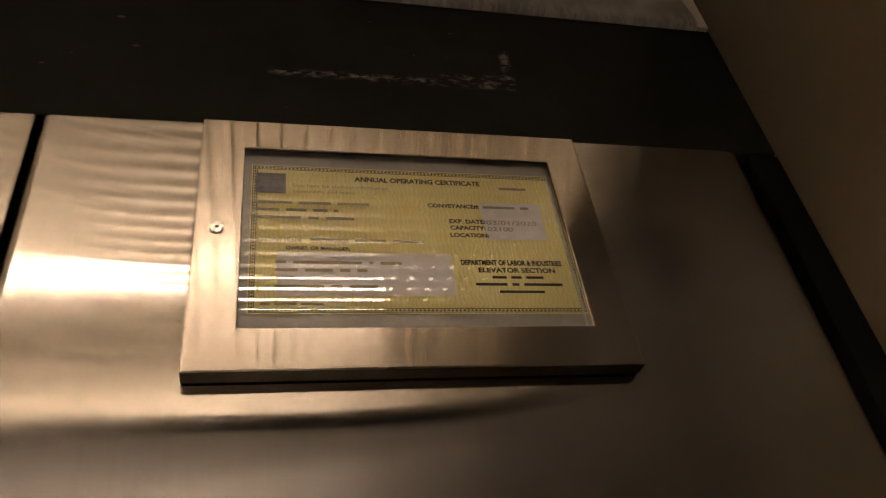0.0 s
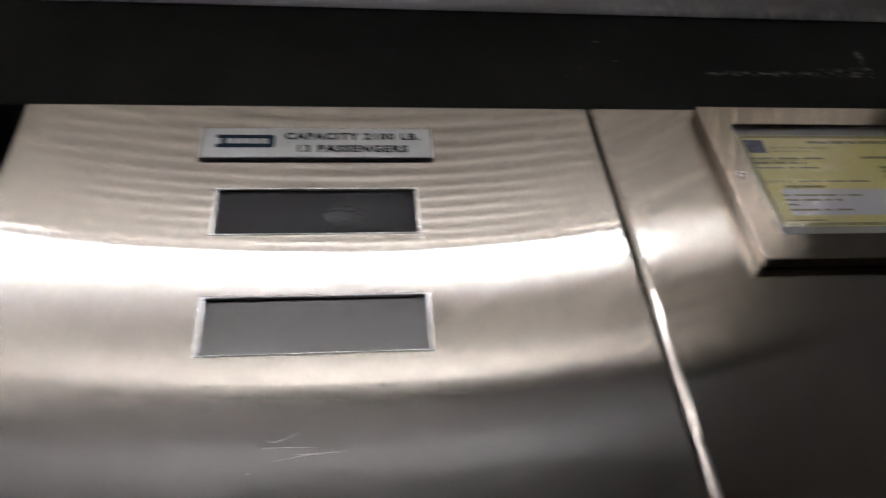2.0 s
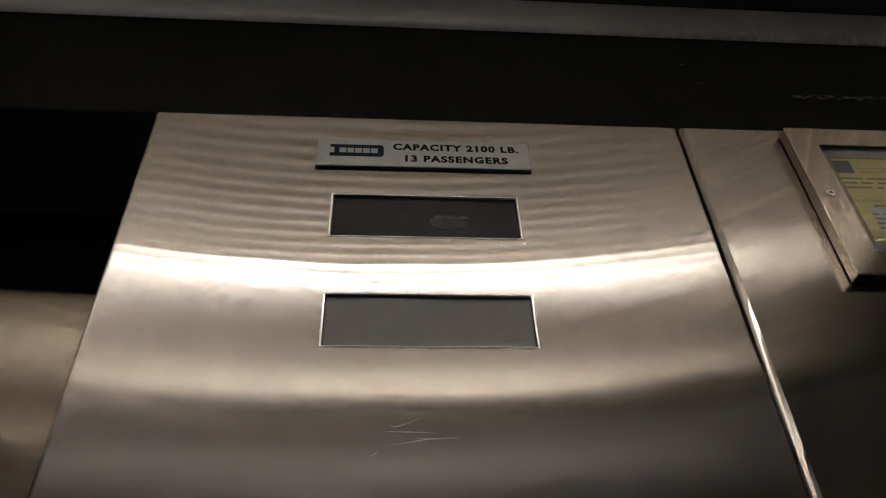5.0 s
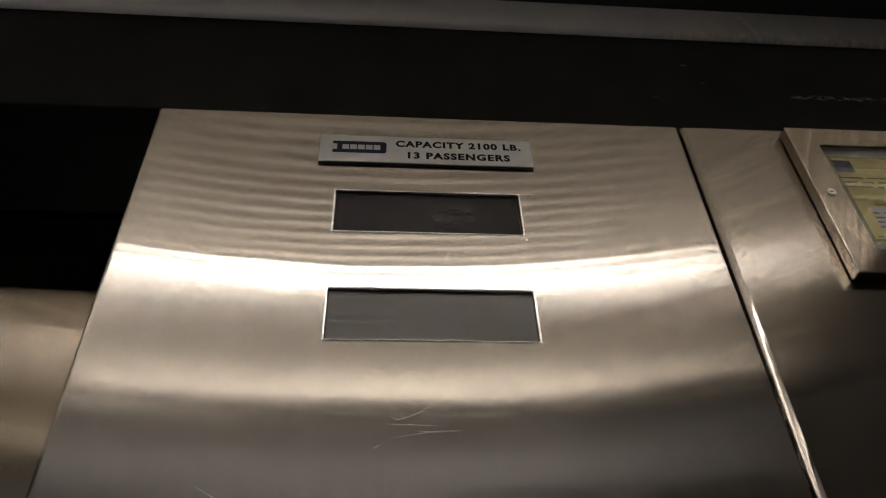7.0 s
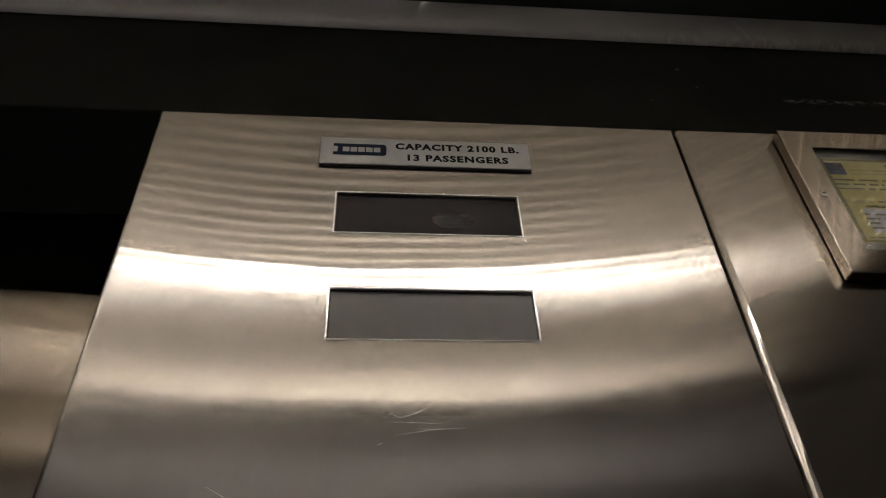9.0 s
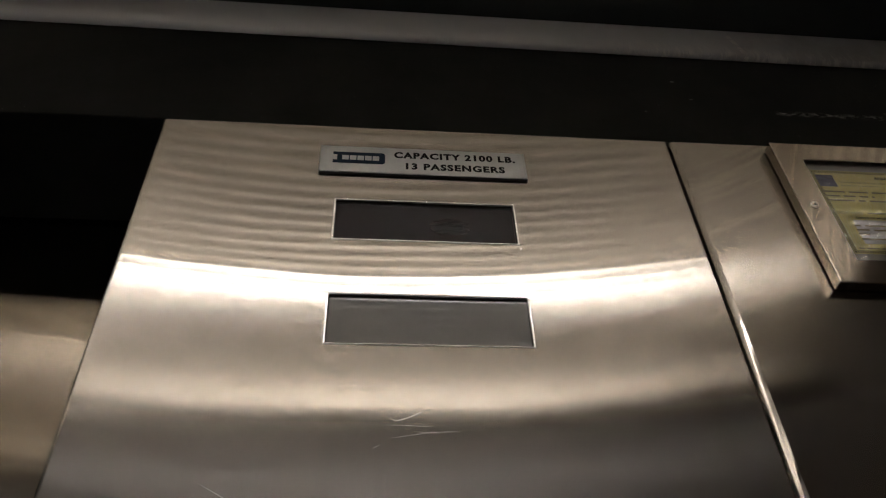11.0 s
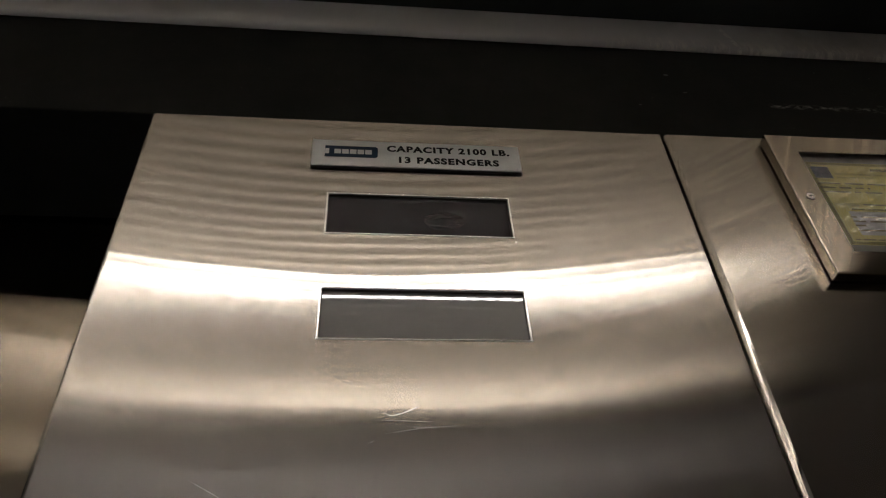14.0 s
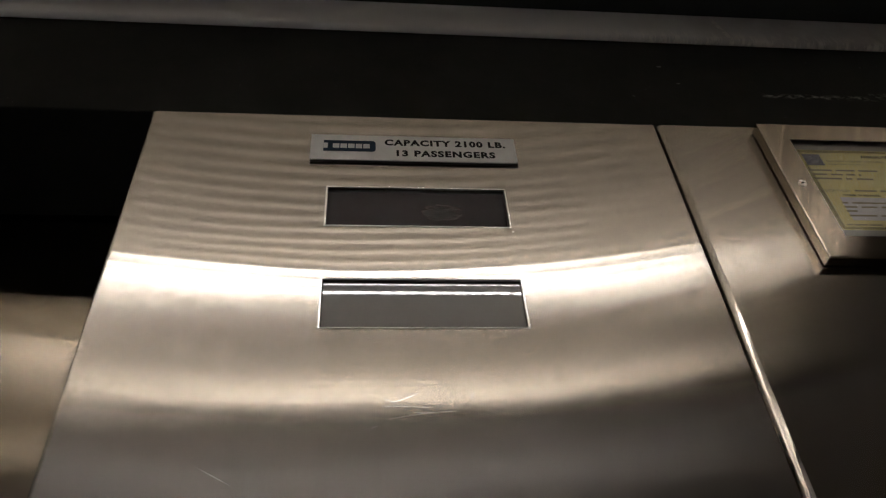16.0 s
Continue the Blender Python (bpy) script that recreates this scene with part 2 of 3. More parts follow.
paper_yellow = certificate_paper()
paper_field = plain("lilac_field", (0.84, 0.81, 0.83), 0.7, 0, 0.06, 150)
print_dark = plain("printed_black", (0.03, 0.028, 0.025), 0.6, 0, 0.2, 400)
print_grey = plain("dot_matrix_grey", (0.40, 0.35, 0.24), 0.6, 0, 0.25, 700)
square_grey = plain("printed_grey_square", (0.20, 0.20, 0.26), 0.6, 0, 0.5, 420)
backing_grey = plain("backing_board", (0.50, 0.48, 0.45), 0.5, 0, 0.08, 100)
clear_plastic = clear_sheet("clear_acrylic", (0.985, 0.985, 0.975), 0.0)


def smoked_lens():
    """Smoked plastic, dulled by cleaning, with one rubbed spot that still shines."""
    m, nt, out = material("smoked_lens")
    sep = nt.nodes.new("ShaderNodeSeparateXYZ")
    link(nt, position(nt), sep.inputs[0])
    dx = math_of(nt, "DIVIDE", math_of(nt, "SUBTRACT", sep.outputs[0], 0.1955), 0.0150)
    dz = math_of(nt, "DIVIDE", math_of(nt, "SUBTRACT", sep.outputs[2], 2.0375), 0.0090)
    r2 = math_of(nt, "ADD", math_of(nt, "MULTIPLY", dx, dx), math_of(nt, "MULTIPLY", dz, dz))
    streak = noise_of(nt, position(nt, 60, 60, 700), 1.0, 3.0, 0.6)
    spot = math_of(nt, "MULTIPLY", span(nt, r2, 0.0, 1.2, 1, 0), span(nt, streak, 0.40, 0.55, 0.3, 1))
    t = node(nt, "ShaderNodeBsdfTransparent", Color=(0.17, 0.09, 0.095, 1))
    g = node(nt, "ShaderNodeBsdfAnisotropic")
    g.inputs["Color"].default_value = (1, 1, 1, 1)
    link(nt, span(nt, spot, 0, 0.9, 0.42, 0.05), g.inputs["Roughness"])
    fr = node(nt, "ShaderNodeFresnel")
    link(nt, span(nt, spot, 0, 1, 1.33, 1.38), fr.inputs["IOR"])
    mix = node(nt, "ShaderNodeMixShader")
    link(nt, fr.outputs[0], mix.inputs[0])
    link(nt, t.outputs[0], mix.inputs[1])
    link(nt, g.outputs[0], mix.inputs[2])
    link(nt, mix.outputs[0], out.inputs["Surface"])
    return m


smoked = smoked_lens()
rim_steel = plain("rim_steel", (0.95, 0.93, 0.90), 0.20, 1.0, 0.08, 300)
crumb_and_glare_white = plain("crumb_and_glare_white", (0.72, 0.70, 0.66), 0.4, 0.2, 0.15, 300)
segment_off = plain("unlit_segment", (0.06, 0.02, 0.022), 0.5, 0, 0.1, 300)
lens_grey = plain("grey_lens", (0.20, 0.198, 0.192), 0.02, 0, 0.05, 60, 0.0, 0.95)


# ---------------------------------------------------------------- building helpers
def thing(name, base, label, category, group="", kind=""):
    ob = new(name)
    ob.location = base
    ob.empty_display_size = 0.05
    return tagged(ob, label, category, group, kind)


def part(name, bm, mat, parent=None, label="", smooth=False, curved=False):
    """Links a bmesh, given in world coordinates, as one mesh under its parent."""
    base = Vector((0, 0, 0))
    up = parent
    while up is not None:
        base += up.location
        up = up.parent
    bm.normal_update()
    me = bpy.data.meshes.new(name)
    if base.length:
        bmesh.ops.translate(bm, verts=bm.verts, vec=-base)
    bm.to_mesh(me)
    bm.free()
    me.materials.append(mat)
    if smooth:
        for p in me.polygons:
            p.use_smooth = True
    else:
        for p in me.polygons:
            p.use_smooth = max(abs(c) for c in p.normal) < 0.9995 and curved
    ob = new(name, me)
    if parent is not None:
        ob.parent = parent
    if label:
        tagged(ob, label)
    return ob


def box_bm(x0, x1, y0, y1, z0, z1, bevel=0.0, bm=None, segments=2):
    own = bmesh.new()
    v = [own.verts.new((x, y, z)) for x in (x0, x1) for y in (y0, y1) for z in (z0, z1)]
    for f in ((0, 1, 3, 2), (4, 6, 7, 5), (0, 4, 5, 1), (2, 3, 7, 6), (0, 2, 6, 4), (1, 5, 7, 3)):
        own.faces.new([v[i] for i in f])
    bmesh.ops.recalc_face_normals(own, faces=own.faces)
    if bevel:
        bmesh.ops.bevel(own, geom=own.edges[:], offset=bevel, segments=segments, profile=0.5, affect="EDGES")
    if bm is None:
        return own
    tmp = bpy.data.meshes.new("tmp")
    own.to_mesh(tmp)
    own.free()
    bm.from_mesh(tmp)
    bpy.data.meshes.remove(tmp)
    return bm


def quad_bm(points, bm=None):
    bm = bm or bmesh.new()
    bm.faces.new([bm.verts.new(p) for p in points])
    return bm


def disc_bm(c, r, depth, n=24, axis="y", bevel=0.0, bm=None):
    """A short cylinder whose axis lies along y (or x)."""
    own = bmesh.new()
    bmesh.ops.create_cone(own, cap_ends=True, segments=n, radius1=r, radius2=r, depth=depth)
    turn = Matrix.Rotation(math.pi / 2, 4, "X" if axis == "y" else "Y")
    if bevel:
        rim = [e for e in own.edges if len(e.link_faces) == 2 and any(len(f.verts) > 4 for f in e.link_faces)]
        bmesh.ops.bevel(own, geom=rim, offset=bevel, segments=2, profile=0.5, affect="EDGES")
    bmesh.ops.transform(own, matrix=Matrix.Translation(c) @ turn, verts=own.verts)
    return own


def sheet_panel(x0, x1, z0, z1, r, depth, holes=(), far=None):
    """A folded sheet: flat face at y = 0, rounded long edges, returns to y = depth, rectangular holes with turned-in lips. far: a wider bend at x1."""
    arc = [(r * (1 - math.sin(a)), r * (1 - math.cos(a))) for a in [i * math.pi / 12 for i in range(7)]]
    left = [(x0, depth)] + [(x0 + dx, dy) for dx, dy in sorted(arc, key=lambda p: p[0])]
    top = min(r, 0.0022)
    cuts_x = sorted({h[i] for h in holes for i in (0, 1)})
    k = (far or r) / r
    right = [(x1 - (px - x0) * k, min(depth, py * k) if py < depth else depth) for px, py in reversed(left)]
    prof = left + [(cx, 0.0) for cx in cuts_x] + right
    zs = [z0] + sorted({h[i] for h in holes for i in (2, 3)}) + [z1 - top]
    rows = [(z, 0.0) for z in zs] + [(z1 - top + top * math.sin(a), top * (1 - math.cos(a))) for a in [i * math.pi / 10 for i in range(1, 6)]]
    bm = bmesh.new()
    mid = (x0 + x1) / 2
    grid = []
    for z, inset in rows:
        line = []
        for px, py in prof:
            qx = px + (inset if px < mid else -inset) if abs(px - mid) > (x1 - x0) / 2 - 2 * r else px
            line.append(bm.verts.new((qx, min(depth, py + inset), z)))
        grid.append(line)
    grid.append([bm.verts.new((v.co.x, depth, z1)) for v in grid[-1]])
    for j in range(len(grid) - 1):
        for i in range(len(prof) - 1):
            a, b, c, d = grid[j][i], grid[j][i + 1], grid[j + 1][i + 1], grid[j + 1][i]
            cx, cz = (a.co.x + b.co.x) / 2, (a.co.z + d.co.z) / 2
            if any(h[0] < cx < h[1] and h[2] < cz < h[3] and a.co.y < 1e-6 for h in holes):
                continue
            try:
                bm.faces.new((a, b, c, d))
            except ValueError:
                pass
    c1, dd = 0.0007, 0.0075
    for hx0, hx1, hz0, hz1 in holes:
        loops = []
        for off, y in ((0.0, 0.0), (c1, c1), (c1, dd)):
            loops.append([bm.verts.new(p) for p in ((hx0 + off, y, hz0 + off), (hx1 - off, y, hz0 + off), (hx1 - off, y, hz1 - off), (hx0 + off, y, hz1 - off))])
        for la, lb in zip(loops, loops[1:]):
            for k in range(4):
                bm.faces.new((la[k], la[(k + 1) % 4], lb[(k + 1) % 4], lb[k]))
    bmesh.ops.remove_doubles(bm, verts=bm.verts, dist=1e-6)
    bmesh.ops.recalc_face_normals(bm, faces=bm.faces)
    return bm


def text_bm(body, x0, x1, z0, z1, y, heavy=0.0, tracking=1.0):
    """Lettering that fills the rectangle x0..x1, z0..z1 and faces -y."""
    cu = bpy.data.curves.new("lettering", "FONT")
    cu.body = body
    cu.offset = heavy
    cu.space_character = tracking
    cu.resolution_u = 3
    tmp = bpy.data.objects.new("lettering", cu)
    scene.collection.objects.link(tmp)
    bpy.context.view_layer.update()
    me = bpy.data.meshes.new_from_object(tmp)
    bpy.data.objects.remove(tmp)
    bpy.data.curves.remove(cu)
    bm = bmesh.new()
    bm.from_mesh(me)
    bpy.data.meshes.remove(me)
    xs = [v.co.x for v in bm.verts]
    ys = [v.co.y for v in bm.verts]
    sx, sy = (x1 - x0) / (max(xs) - min(xs)), (z1 - z0) / (max(ys) - min(ys))
    mx, my = min(xs), min(ys)
    for v in bm.verts:
        v.co = Vector((x0 + (v.co.x - mx) * sx, y, z0 + (v.co.y - my) * sy))
    return bm


def word_bars(words, x0, x1, z0, z1, y):
    """Plain bars in place of writing: lengths in letters, with gaps between words."""
    total = sum(words) + len(words) - 1
    u = (x1 - x0) / total
    bm, at = bmesh.new(), x0
    h = (z1 - z0) * 0.22
    for w in words:
        quad_bm([(at + u * 0.1, y, z0 + h), (at + u * (w - 0.1), y, z0 + h), (at + u * (w - 0.1), y, z1 - h), (at + u * 0.1, y, z1 - h)], bm)
        at += u * (w + 1)
    return bm


# ---------------------------------------------------------------- the car: floor, walls, ceiling
def setting(name, bm, mat, label, category, smooth=False):
    return tagged(part(name, bm, mat, None, "", smooth), label, category, "", "structure")


setting("floor", box_bm(CAR_W - 0.03, CAR_E + 0.03, CAR_S - 0.03, 0.16, -0.04, 0.0), floor_vinyl, "pale grey mottled vinyl lift floor", "floor")
setting("wall_east", box_bm(CAR_E, CAR_E + 0.02, CAR_S, 0.05, 0.0, 2.44), laminate, "taupe laminate side wall of the lift car", "wall")
# the dark panel is added out of view, to darken reflections in the steel
setting("reflection_panel_east", box_bm(CAR_E - 0.009, CAR_E - 0.0005, CAR_S + 0.01, -0.135, 0.10, 2.285, 0.0015), reflection_dark, "unseen dark brown panel added to darken the side wall's reflection", "wall panel")
setting("wall_west", box_bm(CAR_W - 0.02, CAR_W, CAR_S, 0.16, 0.0, 2.44), grey_laminate, "pale grey laminate side wall by the doorway", "wall")
setting("wall_south", box_bm(CAR_W - 0.02, CAR_E + 0.02, CAR_S - 0.02, CAR_S, 0.0, 2.44), grey_laminate, "pale grey laminate rear wall of the lift car", "wall")
setting("wall_north", box_bm(-0.006, CAR_E, 0.026, 0.046, 0.0, 2.44), black_paint, "black-painted backing wall behind the steel panels", "wall")
setting("ceiling", box_bm(CAR_W - 0.02, CAR_E + 0.02, CAR_S - 0.02, 0.16, 2.44, 2.48), plenum_white, "cream lamp space above the louvers", "ceiling")

# black transom over door and panels, and the scuffed grey strip on top of it
transom = setting("trim_1", box_bm(CAR_W, CAR_E - 0.001, 0.003, 0.108, 2.1330, 2.248, 0.0012), black_enamel, "black enamelled transom with pale tape residue", "transom")
def leaning_strip(x0, x1):
    """A moulding whose face leans back towards its top, with a rounded lower edge."""
    prof = [(0.0030, 2.2945), (-0.0018, 2.2515)]
    prof += [(0.0027 - 0.0045 * math.cos(a), 2.2515 - 0.0045 * math.sin(a)) for a in [i * math.pi / 12 for i in range(1, 7)]]
    prof += [(0.019, 2.2470), (0.019, 2.2945)]
    bm = bmesh.new()
    ends = [[bm.verts.new((x, y, z)) for y, z in prof] for x in (x0, x1)]
    n = len(prof)
    for k in range(n):
        bm.faces.new((ends[0][k], ends[0][(k + 1) % n], ends[1][(k + 1) % n], ends[1][k]))
    bm.faces.new(ends[0])
    bm.faces.new(list(reversed(ends[1])))
    bmesh.ops.recalc_face_normals(bm, faces=bm.faces)
    return bm


tagged(part("trim_2", leaning_strip(CAR_W, 0.7385), grey_enamel, curved=True), "scuffed grey enamelled strip over the black transom", "trim", "", "structure")
# added block: its cream colour imitates light showing past the strip's end
setting("lit_gap_block", box_bm(0.7392, CAR_E - 0.0008, 0.002, 0.024, 2.2505, 2.2935, 0.0008), white_paint, "added cream block imitating the lit gap between the grey strip and the side wall", "trim")

setting("plenum_liner_east", box_bm(CAR_E - 0.008, CAR_E - 0.001, CAR_S + 0.001, 0.022, CEIL + 0.017, 2.4395), plenum_white, "cream sheet lining the lamp space", "liner")
setting("plenum_liner_west", box_bm(CAR_W + 0.001, CAR_W + 0.008, CAR_S + 0.001, 0.022, CEIL + 0.017, 2.4395), plenum_white, "cream sheet lining the lamp space", "liner")
setting("plenum_liner_north", box_bm(CAR_W + 0.009, CAR_E - 0.009, 0.0195, 0.0255, CEIL + 0.017, 2.4395), plenum_white, "cream sheet lining the lamp space", "liner")
setting("plenum_liner_south", box_bm(CAR_W + 0.009, CAR_E - 0.009, CAR_S + 0.001, CAR_S + 0.009, CEIL + 0.017, 2.4395), plenum_white, "cream sheet lining the lamp space", "liner")

def transom_flecks(parent):
    """Small pale remains of paint on the transom's face."""
    rng = random.Random(21)
    for px, pz, r in ((0.3848, 2.2104, 0.0030), (0.3945, 2.1877, 0.0018), (0.3538, 2.1691, 0.0014), (0.5181, 2.2247, 0.0009), (0.5654, 2.2207, 0.0009), (0.5815, 2.2229, 0.0008)):
        bm = bmesh.new()
        n = 9
        ring = [bm.verts.new((px + r * rng.uniform(0.5, 1.2) * math.cos(a), 0.00285, pz + r * 0.5 * rng.uniform(0.4, 1.1) * math.sin(a))) for a in [i * math.tau / n for i in range(n)]]
        tip = bm.verts.new((px, 0.0026, pz))
        for i in range(n):
            bm.faces.new((ring[i], ring[(i + 1) % n], tip))
        bmesh.ops.recalc_face_normals(bm, faces=bm.faces)
        part("paint_fleck", bm, fleck_grey, parent)


transom_flecks(transom)
setting("trim_3", box_bm(0.7305, CAR_E - 0.0005, 0.0036, 0.0255, 0.0, 2.1315, 0.0006), ink, "black strip in the corner beside the steel panel", "trim")

# black frame round the louvers
FRONT, BAR, BACK = -0.034, (-0.717, -0.686), -1.385


def ceiling_frame():
    bm = bmesh.new()
    box_bm(CAR_W, 0.7255, FRONT, 0.019, CEIL + 0.0085, CEIL + 0.016, 0.001, bm)
    box_bm(CAR_W, CAR_E, CAR_S, BACK, CEIL - 0.002, CEIL + 0.016, 0.001, bm)
    box_bm(CAR_W, CAR_E, BAR[0], BAR[1], CEIL - 0.004, CEIL + 0.02, 0.001, bm)
    return bm


setting("ceiling_frame", ceiling_frame(), black_paint, "black metal frame holding the louver panels", "ceiling frame")


# ---------------------------------------------------------------- louver panels and lamps
PITCH_X, PITCH_Y, DEEP, THIN, FLARE = 0.0193, 0.0184, 0.0092, 0.0012, 0.0013
ROW_Y, ROW_X = -0.398, 0.1045


def blade_mesh(name, length, along, z0, z1):
    """One louver blade: thin at its lower edge, flaring towards the top in a hollow curve."""
    side = [(THIN / 2 + FLARE * f ** 1.5, f) for f in (0.0, 0.2, 0.4, 0.6, 0.8, 1.0)]
    outline = [(w, z0 + (z1 - z0) * f) for w, f in side] + [(-w, z0 + (z1 - z0) * f) for w, f in reversed(side)]
    bm = bmesh.new()
    ends = [[bm.verts.new((p, e, z) if along == "y" else (e, p, z)) for p, z in outline] for e in (-length / 2, length / 2)]
    n = len(outline)
    for k in range(n):
        bm.faces.new((ends[0][k], ends[0][(k + 1) % n], ends[1][(k + 1) % n], ends[1][k]))
    bm.faces.new(ends[0])
    bm.faces.new(list(reversed(ends[1])))
    bmesh.ops.recalc_face_normals(bm, faces=bm.faces)
    me = bpy.data.meshes.new(name)
    bm.to_mesh(me)
    bm.free()
    me.materials.append(louver_plastic)
    return me


def louver_panel(x0, x1, y0, y1):
    """Blades both ways; one row stands at ROW_Y and one file at ROW_X, the rest a pitch apart."""
    cx, cy = (x0 + x1) / 2, (y0 + y1) / 2
    t = thing("louver_panel", (cx, cy, CEIL), "cream metallised egg-crate louver panel below the lit tubes", "louver")
    lengthwise = blade_mesh("blade", y1 - y0, "y", 0.0004, DEEP)
    crosswise = blade_mesh("blade", x1 - x0, "x", 0.0, DEEP - 0.0004)
    places = []
    x = ROW_X - math.floor((ROW_X - x0) / PITCH_X) * PITCH_X
    while x < x1 - THIN:
        places.append((lengthwise, (x + THIN / 2 - cx, 0.0, 0.0)))
        x += PITCH_X
    y = ROW_Y + math.floor((y1 - ROW_Y) / PITCH_Y) * PITCH_Y
    while y > y0 + THIN:
        places.append((crosswise, (0.0, y - THIN / 2 - cy, 0.0)))
        y -= PITCH_Y
    for me, at in places:
        ob = new("blade", me)
        ob.parent = t
        ob.location = at


louver_panel(CAR_W + 0.002, CAR_E - 0.002, BAR[1], FRONT)
setting("ceiling_panel", box_bm(CAR_W + 0.002, CAR_E - 0.002, BACK, BAR[0], CEIL + 0.001, CEIL + 0.012, 0.0005), rear_panel, "plain milky plastic ceiling panel behind the louvers", "ceiling panel")


def fluorescent_lamp(y, z, x0=-0.56, x1=0.60):
    t = thing("fluorescent_lamp", ((x0 + x1) / 2, y, z), "lit fluorescent tube above the ceiling louvers", "lamp", "tubes above the ceiling")
    own = bmesh.new()
    bmesh.ops.create_cone(own, cap_ends=True, segments=20, radius1=0.019, radius2=0.019, depth=x1 - x0)
    bmesh.ops.transform(own, matrix=Matrix.Translation(((x0 + x1) / 2, y, z)) @ Matrix.Rotation(math.pi / 2, 4, "Y"), verts=own.verts)
    part("tube", own, tube_glow, t, "", True)
    for x in (x0 - 0.009, x1 + 0.009):
        part("end_cap", disc_bm((x, y, z), 0.0195, 0.018, 20, "x", 0.002), cap_metal, t, "metal end cap")
        part("lampholder", box_bm(x - 0.012, x + 0.012, y - 0.014, y + 0.014, z + 0.021, 2.4395, 0.002), white_paint, t)
    return t


for lamp_y in (-0.491, -0.93):
    fluorescent_lamp(lamp_y, CEIL + 0.088)


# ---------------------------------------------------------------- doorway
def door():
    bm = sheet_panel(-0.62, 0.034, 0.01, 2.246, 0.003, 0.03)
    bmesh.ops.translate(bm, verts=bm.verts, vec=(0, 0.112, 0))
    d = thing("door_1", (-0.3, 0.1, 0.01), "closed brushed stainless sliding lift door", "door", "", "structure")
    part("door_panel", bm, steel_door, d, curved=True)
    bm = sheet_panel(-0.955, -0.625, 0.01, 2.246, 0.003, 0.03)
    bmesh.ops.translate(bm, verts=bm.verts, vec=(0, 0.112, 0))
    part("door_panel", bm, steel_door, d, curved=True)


door()


# ---------------------------------------------------------------- control panel
W1 = (0.122, 0.2375, 2.0215, 2.0560)
W2 = (0.1222, 0.2385, 1.9440, 1.9785)
panel = thing("control_panel", (0.18, 0.0, 0.10), "brushed stainless lift control panel with two display windows", "control panel")
part("body", sheet_panel(-0.0012, 0.3588, 0.10, 2.1312, 0.003, 0.0255, (W1, W2), 0.0012), steel_panel, panel, curved=True)


def lens(win, mat, y, name, label):
    x0, x1, z0, z1 = win
    m = 0.0009
    return part(name, box_bm(x0 + m, x1 - m, y, y + 0.002, z0 + m, z1 - m), mat, panel, label)



def bezel(win):
    """The thin bright rim that lines a window."""
    x0, x1, z0, z1 = win
    w, bm, rings = 0.00063, bmesh.new(), []
    for i in range(7):
        a = math.pi * i / 6
        off, y = w * (math.cos(a) + 0.2), -w * 0.7 * math.sin(a)
        y = 0.0014 if i == 6 else y
        rings.append([bm.verts.new((px, y, pz)) for px, pz in ((x0 - off, z0 - off), (x1 + off, z0 - off), (x1 + off, z1 + off), (x0 - off, z1 + off))])
    for ra, rb in zip(rings, rings[1:]):
        for k in range(4):
            bm.faces.new((ra[k], ra[(k + 1) % 4], rb[(k + 1) % 4], rb[k]))
    bmesh.ops.recalc_face_normals(bm, faces=bm.faces)
    return part("bezel", bm, rim_steel, panel, "thin bright window rim")


bezel(W1)
bezel(W2)
display = lens(W1, smoked, 0.0016, "display_lens", "smoked plastic floor display, unlit")
part("display_back", box_bm(W1[0] + 0.001, W1[1] - 0.001, 0.012, 0.013, W1[2] + 0.001, W1[3] - 0.001), ink, panel)
lens(W2, lens_grey, 0.0019, "lamp_lens", "glossy grey plastic lamp window")


def segments():
    """An unlit seven-segment figure that leans to the right behind the smoked lens."""
    x, z, w, h, t = 0.1905, 2.0285, 0.0130, 0.0215, 0.0014
    lean = 0.30
    bars = [(0, 0, w, 0), (0, h / 2, w, 0), (0, h, w, 0), (0, 0, 0, h / 2), (0, h / 2, 0, h / 2), (w, 0, 0, h / 2), (w, h / 2, 0, h / 2)]
    for bx, bz, dx, dz in bars:
        g = 0.0009
        if dx:
            pts = [(bx + g, bz - t / 2), (bx + dx - g, bz - t / 2), (bx + dx - g, bz + t / 2), (bx + g, bz + t / 2)]
        else:
            pts = [(bx - t / 2, bz + g), (bx + t / 2, bz + g), (bx + t / 2, bz + dz - g), (bx - t / 2, bz + dz - g)]
        bm = quad_bm([(x + px + lean * pz, 0.0112, z + pz) for px, pz in pts])
        r = bmesh.ops.extrude_face_region(bm, geom=bm.faces[:])
        bmesh.ops.translate(bm, verts=[v for v in r["geom"] if isinstance(v, bmesh.types.BMVert)], vec=(0, 0.0007, 0))
        bmesh.ops.recalc_face_normals(bm, faces=bm.faces)
        part("segment", bm, segment_off, display)


segments()


